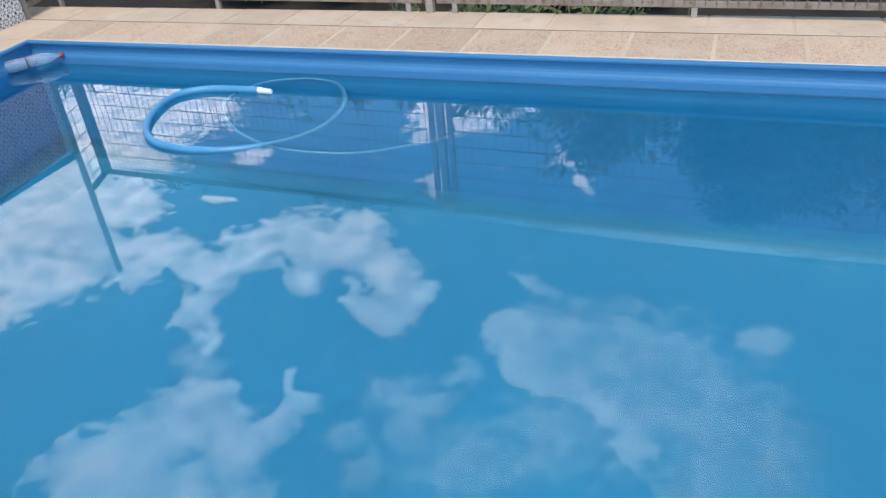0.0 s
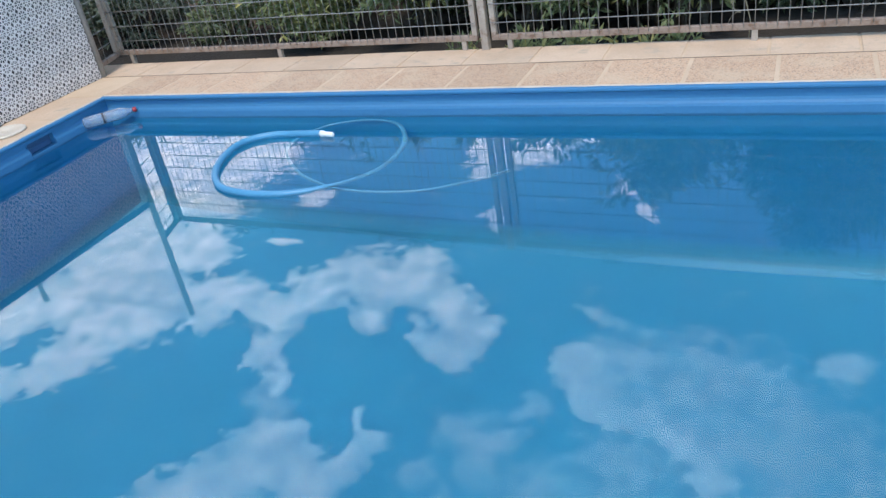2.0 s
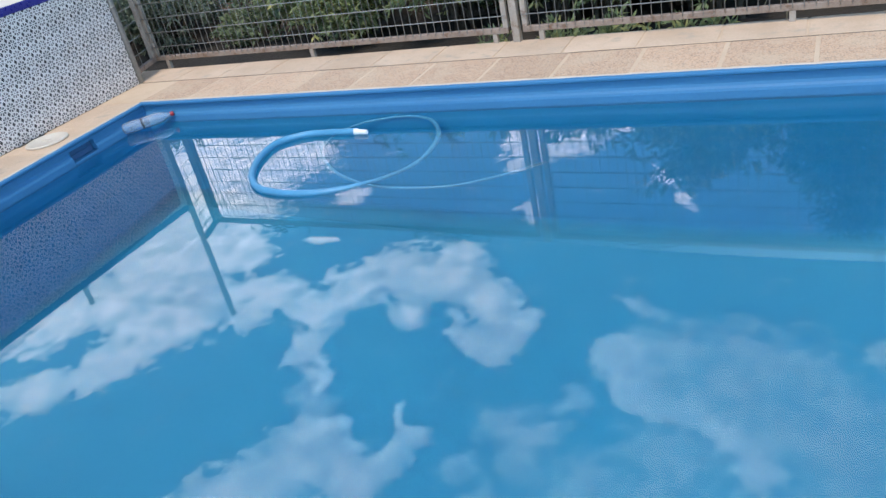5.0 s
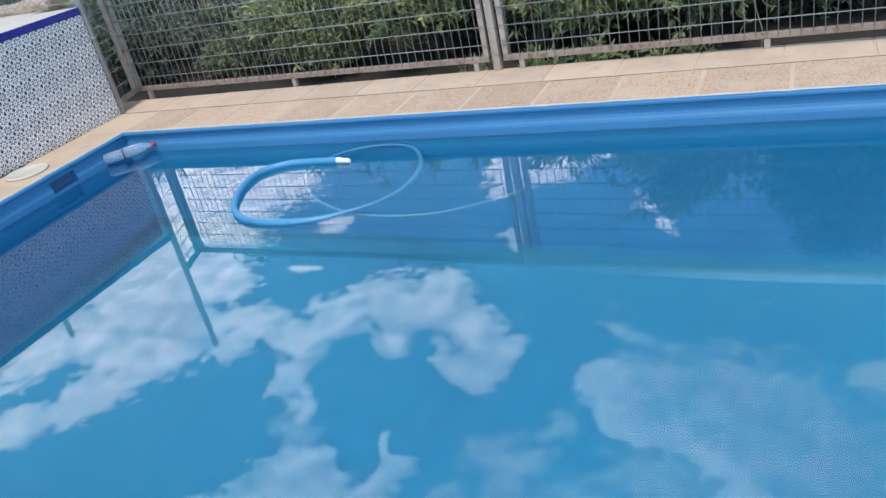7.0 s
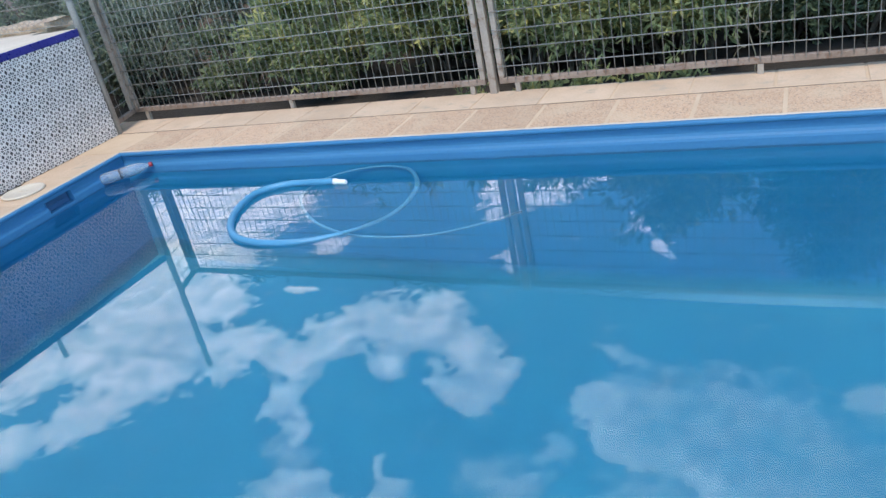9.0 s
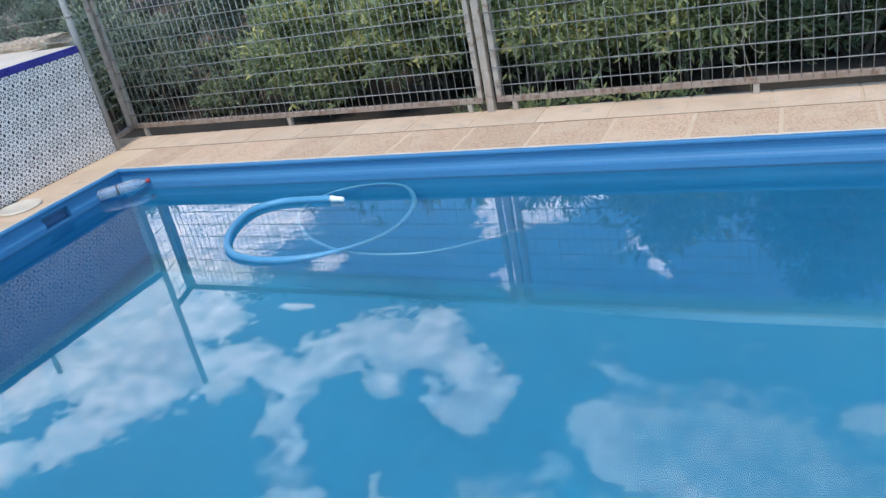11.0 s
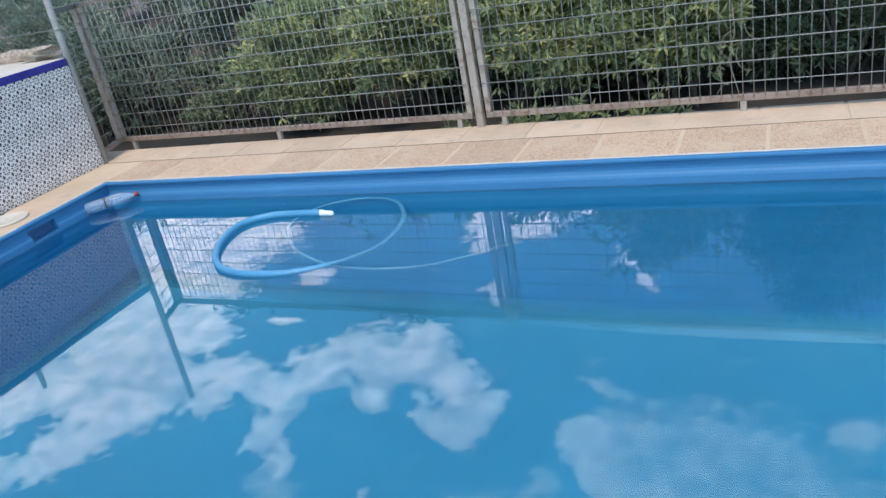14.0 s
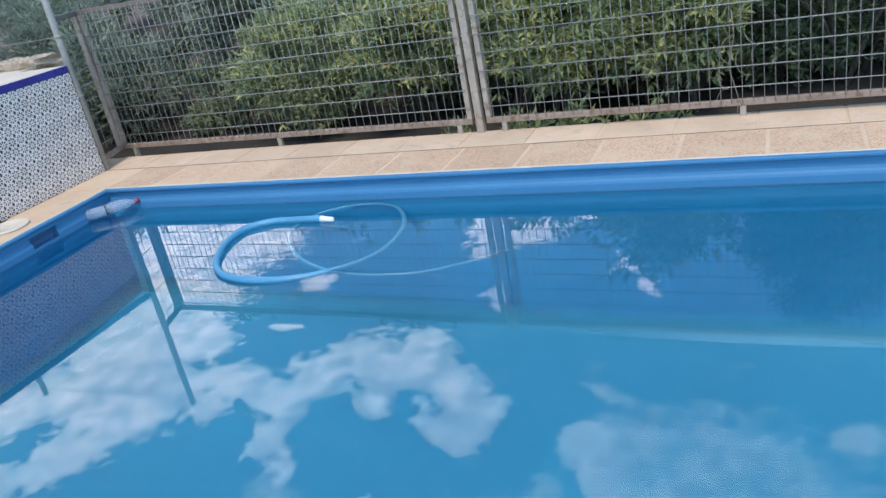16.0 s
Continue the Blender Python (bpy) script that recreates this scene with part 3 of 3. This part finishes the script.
def fence_panel(span, m, scrolls=()):
    p = empty("wire_fence", m)
    rail = 0.030
    part("bottom_rail", block((0, -0.016, BOTTOM - rail / 2), (span, 0.016, BOTTOM + rail / 2), 0.003), rusty_steel, p)
    part("top_rail", block((0, -0.016, HEAD - rail / 2), (span, 0.016, HEAD + rail / 2), 0.003), shaded_rail, p)
    for x in (0.0, span - rail):
        part("stile", block((x, -0.0155, BOTTOM + rail / 2), (x + rail, 0.0155, HEAD - rail / 2), 0.003), steel_paint, p)
    n = round(span / 0.0494) if span > 1 else 2
    for k in range(1, n):
        part("wire", upright_wire, galvanised, p, at=pose(k * span / n, -0.0185, BOTTOM))
    bar = mesh_of("wire", tube([(0.002, 0, 0), (span - 0.002, 0, 0)], 0.0030, 6), galvanised)
    for k in range(1, 10):
        part("wire", bar, galvanised, p, at=pose(0, -0.0235, BOTTOM - 0.015 + k * 0.0975))
    for x in (0.10, span / 2, span - 0.085):
        if span > 1:
            part("foot", block((x - 0.014, -0.013, 0.06), (x + 0.014, 0.013, BOTTOM - rail / 2), 0.002), steel_paint, p)
    for x in scrolls:
        part("scroll", scroll, dark_iron, p, "small wrought-iron scroll", at=pose(x, 0, HEAD + rail / 2 - 0.004))
    return p


first = tagged(fence_panel(SPAN, FENCE @ pose(-0.50, 0, 0), (0.585, 2.02)),
               "weathered steel frame fence panel with welded wire grid and scrolls", "fence", "pool fences")
copy_thing(first, FENCE @ pose(2.238, 0, 0))
copy_thing(first, FENCE @ pose(4.985, 0, 0))
for x in (2.196, 4.94):
    bm = block((x - 0.021, -0.021, 0.02), (x + 0.021, 0.021, 1.135), 0.003)
    post = tagged(empty("fence_post", FENCE), "square weathered steel fence post on the paving edge", "fence post", "fence posts")
    part("shaft", bm, steel_paint, post)
    part("cap", block((x - 0.024, -0.024, 1.135), (x + 0.024, 0.024, 1.143), 0.003), steel_paint, post)
corner = Vector((-0.50, 0.723))
pole_at = Vector((-0.393, 0.413))
back_way = (pole_at - corner)
tagged(fence_panel(back_way.length - 0.03, pose(corner.x - 0.006, corner.y - 0.02, 0, 0, 0, math.degrees(math.atan2(back_way.y, back_way.x)))),
       "short steel fence panel closing the corner beside the pole", "fence", "pool fences")


def pole(x, y, foot, head, radius=0.021):
    p = empty("fence_pole", pose(x, y, 0))
    part("pipe", tube([(0, 0, foot), (0, 0, head)], radius, 14), galvanised, p)
    part("cap", tube([(0, 0, head), (0, 0, head + 0.006), (0, 0, head + 0.016)], [radius * 1.12, radius * 1.12, radius * 0.5], 14), galvanised, p)
    for z in (0.62, 1.0):
        part("clamp", tube([(0, 0, z - 0.008), (0, 0, z + 0.008)], radius * 1.12, 14), galvanised, p)
    return tagged(p, "round galvanised pole carrying a chain-link fence", "fence pole", "chain-link poles")


pole(*pole_at, GROUND, 1.765)
pole(-1.97, 0.40, TOP - 0.02, 1.80)
pole(-3.55, 0.40, TOP - 0.02, 1.80)

link = tagged(empty("chain_link_fence", pose(0, 0.402, 0)), "galvanised chain-link netting on round poles", "chain-link fence")
step = 0.026
rows_n = 34
zigs = []
for flip in (0, 1):
    pts = [(-step * ((k + flip) % 2), 0.0018 * (1 if (k + flip) % 2 else -1), TOP + 0.03 + k * step) for k in range(rows_n + 1)]
    zigs.append(mesh_of("wire", tube(pts, 0.0016, 3), galvanised))
for k in range(119):
    part("wire", zigs[k % 2], galvanised, link, at=pose(-0.42 - k * step, 0, 0))
for z in (TOP + 0.03, 0.999, TOP + 0.03 + rows_n * step):
    part("wire", tube([(-0.39, -0.004, z), (-3.55, -0.004, z)], 0.0022, 5), galvanised, link)


# ---------------------------------------------------------------- earth bank and hedge
bm = bmesh.new()
grid = [[bm.verts.new((x, y, GROUND - 0.02 + 0.95 * min(1.0, max(0.0, (y - 2.3) / 1.5)) ** 1.3
                       + 0.10 * noise.noise(Vector((x * 1.3, y * 1.3, 4))) * min(1.0, (y - 2.2) / 0.4) + 0.03 * noise.noise(Vector((x * 6, y * 6, 1)))))
         for x in np.linspace(-9, 10, 96)] for y in np.linspace(2.2, 6.5, 26)]
for r0, r1 in zip(grid, grid[1:]):
    for k in range(len(r0) - 1):
        bm.faces.new((r0[k], r0[k + 1], r1[k + 1], r1[k])).smooth = True
tagged(part("earth_bank", bm, litter), "brown bank of dry earth behind the hedge", "bank", kind="structure")


def leaves(rng, tips, ways, per, length, width):
    """Narrow pointed leaves, folded along the middle, set in tufts at the tips of twigs."""
    n = len(tips) * per
    base = np.repeat(tips, per, axis=0) + rng.normal(0, 0.012, (n, 3))
    way = np.repeat(ways, per, axis=0) + rng.normal(0, 0.75, (n, 3))
    way /= np.linalg.norm(way, axis=1, keepdims=True) + 1e-9
    side = np.cross(way, rng.normal(0, 1, (n, 3)))
    side /= np.linalg.norm(side, axis=1, keepdims=True) + 1e-9
    up = np.cross(side, way)
    lg = length * rng.uniform(0.6, 1.25, (n, 1))
    wd = width * rng.uniform(0.7, 1.2, (n, 1))
    sag = rng.uniform(0.0, 0.22, (n, 1)) * lg
    mid = base + way * lg * 0.5 + up * wd * 0.10
    v = np.stack([base, mid + side * wd + up * wd * 0.25, base + way * lg - up * sag, mid - side * wd + up * wd * 0.25, mid], axis=1)
    faces = (np.arange(n)[:, None, None] * 5 + np.array([[0, 1, 4], [1, 2, 4], [2, 3, 4], [3, 0, 4]])[None]).reshape(-1, 3)
    return v.reshape(-1, 3), faces


def bush(x, y, rx, ry, low, high, twigs, mat, seed, label, length=0.074, name="shrub"):
    rng = np.random.default_rng(seed)
    noise_at = rng.uniform(-50, 50, 3)
    b = empty(name, pose(x, y, GROUND))
    mid_z, rz = (low + high) / 2 - GROUND, (high - low) / 2
    # clumps on a lumpy body, and the tips of twigs gathered in each clump, so that gaps stay between them
    heads = max(5, twigs // 34)
    d = rng.normal(0, 1, (heads, 3))
    d /= np.linalg.norm(d, axis=1, keepdims=True)
    lump = np.array([noise.noise(Vector(q * 2.1 + noise_at)) + 0.5 * noise.noise(Vector(q * 5.0 + noise_at)) for q in d])
    r = (0.90 + 0.36 * lump) * rng.uniform(0.30, 1.0, heads) ** 0.4
    centre = d * r[:, None] * np.array([rx, ry, rz]) + np.array([0, 0, mid_z])
    spread = min(0.105, 0.35 * rx) * rng.uniform(0.55, 1.3, heads)
    which = rng.integers(0, heads, twigs)
    off = rng.normal(0, 1, (twigs, 3)) * np.array([0.80, 0.80, 0.62])
    tips = centre[which] + off * spread[which][:, None]
    tips[:, 2] = np.maximum(tips[:, 2], 0.02)
    ways = d[which] * 0.45 + off * 0.40 + np.array([0, 0, 0.30])
    v, f = leaves(rng, tips, ways, 7, length, length * 0.14)
    me = bpy.data.meshes.new("crown")
    me.from_pydata(v.tolist(), [], f.tolist())
    me.materials.append(mat)
    part("crown", me, mat, b)
    for k in range(6 if twigs > 100 else 2):
        a = rng.uniform(0, 2 * math.pi)
        foot = Vector((0.10 * math.cos(a), 0.10 * math.sin(a), -0.05))
        tip = Vector(tips[rng.integers(twigs)])
        bend = (foot + tip) / 2 + Vector((*rng.normal(0, 0.05, 2), 0.06))
        part("stem", tube([foot, (foot + bend) / 2 + Vector((0, 0, 0.05)), bend, (bend + tip) / 2, tip], [0.020, 0.016, 0.012, 0.008, 0.003], 6), bark, b)
    return tagged(b, label, "shrub", "hedge behind the fence")


LIT = "leafy green shrub with narrow pale-tipped leaves"
DARK = "dense hedge shrub with leaves toned for shade and haze"
TALL = "tall shrub with leaves darkened for shade, bare stems below"
bush(0.30, 1.95, 0.56, 0.50, -0.10, 0.90, 2000, leaf_green, 1, LIT)
bush(1.28, 1.95, 0.48, 0.46, 0.08, 0.90, 1700, leaf_green, 2, LIT)
bush(2.05, 2.00, 0.52, 0.46, 0.16, 0.92, 1800, leaf_green, 3, LIT)
bush(2.85, 2.10, 0.46, 0.45, 0.16, 1.50, 2000, leaf_green, 4, LIT)
bush(2.45, 1.72, 0.48, 0.34, 0.12, 0.78, 1500, leaf_green, 23, LIT)
bush(3.15, 1.75, 0.36, 0.32, 0.14, 0.78, 1100, leaf_green, 24, LIT)
bush(4.15, 2.15, 0.80, 0.80, 0.50, 1.72, 3000, leaf_shaded, 5, TALL)
bush(5.40, 2.30, 0.70, 0.75, 0.45, 1.70, 2000, leaf_shaded, 6, TALL)
# the next four low shrubs are added fill that darkens the gaps
bush(3.75, 2.35, 0.50, 0.35, -0.16, 0.45, 1100, leaf_shaded, 18, DARK)
bush(4.65, 2.35, 0.55, 0.35, -0.16, 0.45, 1100, leaf_shaded, 19, DARK)
bush(1.55, 2.55, 0.70, 0.30, -0.16, 0.70, 1200, leaf_shaded, 21, DARK)
bush(2.75, 2.60, 0.70, 0.30, -0.16, 0.70, 1200, leaf_shaded, 22, DARK)
bush(-0.75, 2.30, 0.60, 0.35, -0.16, 0.55, 420, leaf_shaded, 20, DARK)
bush(-1.75, 2.20, 0.70, 0.50, -0.16, 0.98, 1700, leaf_hazed, 7, DARK)
bush(-2.75, 2.50, 0.80, 0.60, -0.16, 1.12, 2000, leaf_hazed, 8, DARK)
bush(-0.60, 2.95, 0.90, 0.50, -0.16, 1.28, 2000, leaf_hazed, 9, DARK)
bush(0.80, 2.95, 0.90, 0.50, -0.16, 1.28, 2000, leaf_shaded, 10, DARK)
bush(2.20, 2.95, 0.90, 0.50, -0.16, 1.28, 2000, leaf_shaded, 11, DARK)
bush(3.60, 3.20, 0.90, 0.50, -0.16, 1.32, 1600, leaf_shaded, 12, DARK)
bush(5.10, 3.20, 0.90, 0.50, -0.16, 1.35, 1500, leaf_shaded, 16, DARK)
bush(-2.10, 3.60, 1.10, 0.60, -0.16, 1.55, 2200, leaf_hazed, 13, DARK)
bush(-4.20, 3.40, 1.20, 0.70, -0.16, 1.50, 2200, leaf_hazed, 14, DARK)
bush(-4.10, 1.75, 0.95, 0.70, -0.16, 1.20, 2000, leaf_hazed, 15, DARK)
for k, x in enumerate((2.35, 2.62, 2.95, 1.9, 3.15)):
    bush(x, 0.98 + 0.06 * (k % 2), 0.15, 0.12, -0.14, 0.06 + 0.03 * (k % 3), 30, leaf_green, 30 + k, "low green weed at the foot of the fence", 0.07, "weed")

vine = empty("dry_vine", pose(3.50, 0.675, 0))
for k, (x, z) in enumerate(((0.0, 0.50), (0.05, 0.42), (-0.02, 0.34), (0.10, 0.52))):
    vr = random.Random(70 + k)
    turns = [(x + 0.026 * math.cos(a * 1.4 + k) + 0.007 * a * (1 if k % 2 else -0.4), 0.01 * math.sin(a * 2), z - 0.030 * a + 0.024 * math.sin(a * 1.4 + k)) for a in np.linspace(0, 5.2, 26)]
    part("tendril", tube(turns, [0.0028 - 0.00006 * i for i in range(26)], 5), dry_stem, vine)
part("tendril", tube([(0.02, 0.02, 0.62), (0.03, 0.015, 0.50), (0.0, 0.01, 0.36), (0.04, 0.02, 0.20), (0.03, 0.03, 0.0), (0.05, 0.05, GROUND - 0.02)], 0.003, 5), dry_stem, vine)
tagged(vine, "dry curling pale vine stems climbing behind the fence", "vine")

# ---------------------------------------------------------------- things in and by the pool
hose = empty("pool_hose")


def smooth_line(pts, per=6):
    pts = [Vector(p) for p in pts]
    out = []
    for i in range(len(pts) - 1):
        p0, p1, p2, p3 = pts[max(i - 1, 0)], pts[i], pts[i + 1], pts[min(i + 2, len(pts) - 1)]
        for k in range(per):
            t = k / per
            out.append(0.5 * (2 * p1 + (p2 - p0) * t + (2 * p0 - 5 * p1 + 4 * p2 - p3) * t * t + (3 * p1 - p0 - 3 * p2 + p3) * t ** 3))
    return out + [pts[-1]]


coil = smooth_line([(1.64, -0.27, 0.012), (1.50, -0.275, 0.012), (1.355, -0.294, 0.012), (1.249, -0.394, 0.012), (1.27, -0.58, 0.012), (1.36, -0.762, 0.012),
                    (1.48, -0.873, 0.011), (1.614, -0.913, 0.008), (1.758, -0.910, 0.004), (1.877, -0.871, -0.002), (1.98, -0.80, -0.010),
                    (2.06, -0.72, -0.018), (2.12, -0.62, -0.022), (2.14, -0.50, -0.024), (2.125, -0.35, -0.026), (2.07, -0.215, -0.028),
                    (1.966, -0.085, -0.03), (1.839, -0.04, -0.03), (1.708, -0.05, -0.03), (1.58, -0.11, -0.035), (1.51, -0.21, -0.045),
                    (1.49, -0.335, -0.06), (1.55, -0.458, -0.08), (1.68, -0.586, -0.10), (1.79, -0.659, -0.11), (1.94, -0.722, -0.12),
                    (2.07, -0.738, -0.13), (2.22, -0.727, -0.14), (2.36, -0.68, -0.16), (2.48, -0.572, -0.20), (2.55, -0.459, -0.26), (2.60, -0.30, -0.36)])
radii = [0.017 - 0.008 * min(1.0, max(0.0, (i / len(coil) - 0.15) / 0.5)) for i in range(len(coil))]
part("tube", tube(coil, radii, 12), hose_blue, hose)
part("cuff", tube([(1.64, -0.270, 0.012), (1.655, -0.272, 0.012), (1.668, -0.275, 0.012), (1.715, -0.284, 0.013), (1.720, -0.285, 0.013)],
                  [0.0155, 0.016, 0.013, 0.012, 0.009], 14), white_plastic, hose, "white plastic end cuff")
tagged(hose, "light blue floating pool hose lying in loops on the water", "hose")

bottle = empty("plastic_bottle", pose(-0.005, -0.20, 0.036, 0, -3, 40))
part("body", lathe([(0.0, 0.016), (0.004, 0.027), (0.012, 0.033), (0.05, 0.0345), (0.10, 0.0335), (0.118, 0.0305), (0.136, 0.0335), (0.19, 0.034),
                    (0.225, 0.031), (0.252, 0.022), (0.268, 0.014), (0.290, 0.012)]), bottle_clear, bottle, "clear colourless plastic bottle body")
part("cap", lathe([(0.286, 0.013), (0.288, 0.014), (0.302, 0.014), (0.306, 0.012)], 20), red_plastic, bottle, "red screw cap")
part("cord", lathe([(0.114, 0.0315), (0.116, 0.0335), (0.121, 0.0335), (0.123, 0.0315)], 20), cord_dark, bottle, "dark cord round the waist")
tagged(bottle, "empty clear plastic bottle with red cap floating in the corner", "bottle")

lid = empty("skimmer_lid", pose(-0.215, -0.545, RIM - 0.001))
prof = [(0.0, 0.118), (0.008, 0.118), (0.011, 0.114), (0.011, 0.100), (0.009, 0.098), (0.009, 0.02)]
m = lathe(prof, 40)
bmesh.ops.rotate(m, verts=m.verts, cent=(0, 0, 0), matrix=Matrix.Rotation(radians(-90), 3, "Y"))
part("disc", m, beige_plastic, lid)
part("grip", block((-0.03, -0.006, 0.0085), (0.03, 0.006, 0.013), 0.002), beige_plastic, lid)
tagged(lid, "round beige plastic skimmer cover set in the paving", "cover")

# ---------------------------------------------------------------- pieces: paving slabs, tiles, edge stones
rng = random.Random(4)
PITCH = 0.3735


def slab_mesh(w, d, mat, name):
    return mesh_of(name, block((0, 0, -0.035), (w, d, 0), 0.002, segments=1), mat)


field = slab_mesh(PITCH - 0.018, 0.364, aggregate, "slab")
edge = slab_mesh(PITCH - 0.012, DECK_OUT - 0.41 + 0.004, border_stone, "slab")
for k in range(-1, 20):
    x = 1.067 + (k - 3) * PITCH
    if x > WALL_X - 0.02:
        part("slab", field, aggregate, deck, at=pose(x + 0.009, 0.033, RIM - rng.uniform(0, 0.0015), 0, 0, rng.uniform(-0.15, 0.15)))
    part("slab", edge, border_stone, deck, at=pose(x - 0.04, 0.408, RIM + 0.0008 + rng.uniform(0, 0.001), 0, 0, rng.uniform(-0.2, 0.2)))
    if x > 0:
        part("slab", field, aggregate, deck, at=pose(x + 0.01, NEAR - 0.398, RIM - rng.uniform(0, 0.0015)))
strip = slab_mesh(0.340, PITCH - 0.008, border_stone, "slab")
for k in range(12):
    part("slab", strip, border_stone, deck, at=pose(end_x(-k * PITCH) - 0.034 - 0.340, 0.03 - (k + 1) * PITCH, RIM - 0.0025 - rng.uniform(0, 0.0006)))

def tile_piece(low, high):
    return mesh_of("tile", block((-0.008, 0.0005, low + 0.0005), (0, TILE - 0.0005, high - 0.0005), 0.0008, segments=1), star_tile)


whole, cut = tile_piece(0, TILE), tile_piece(STAR, TILE)
navy = mesh_of("tile", block((-0.008, 0.0008, 0.0), (0.002, TILE - 0.0008, 0.045), 0.002, segments=1), navy_tile)
for k in range(24):
    y = WALL_END - (k + 1) * TILE
    for j in range(4):
        part("tile", whole if j < 3 else cut, star_tile, wall, at=pose(WALL_X, y, TOP - 0.046 - (j + 1) * TILE))
    part("tile", navy, navy_tile, wall, "navy glazed edge tile", at=pose(WALL_X, y, TOP - 0.0455))

for k in range(14):
    w = rng.uniform(0.22, 0.36)
    bm = bmesh.new()
    bmesh.ops.create_cube(bm, size=1)
    bmesh.ops.subdivide_edges(bm, edges=bm.edges, cuts=3, use_grid_fill=True)
    for v in bm.verts:
        q = v.co * 2
        v.co = Vector((q.x * 0.11 * (1 - 0.12 * q.z ** 2), q.y * 0.15, q.z * 0.035 * (1 - 0.25 * q.x ** 2))) + 0.02 * noise.noise_vector(q * 0.9 + Vector((k * 3.1, 0, 0)))
    stone = tagged(part("edging_stone", bm, brown_stone, at=pose(-0.90 - k * 0.30, 0.60 + rng.uniform(-0.01, 0.01), TOP + 0.022, 0, 0, 90 + rng.uniform(-4, 4))),
                   "rough brown edging stone along the terrace", "stone", "terrace edging stones")
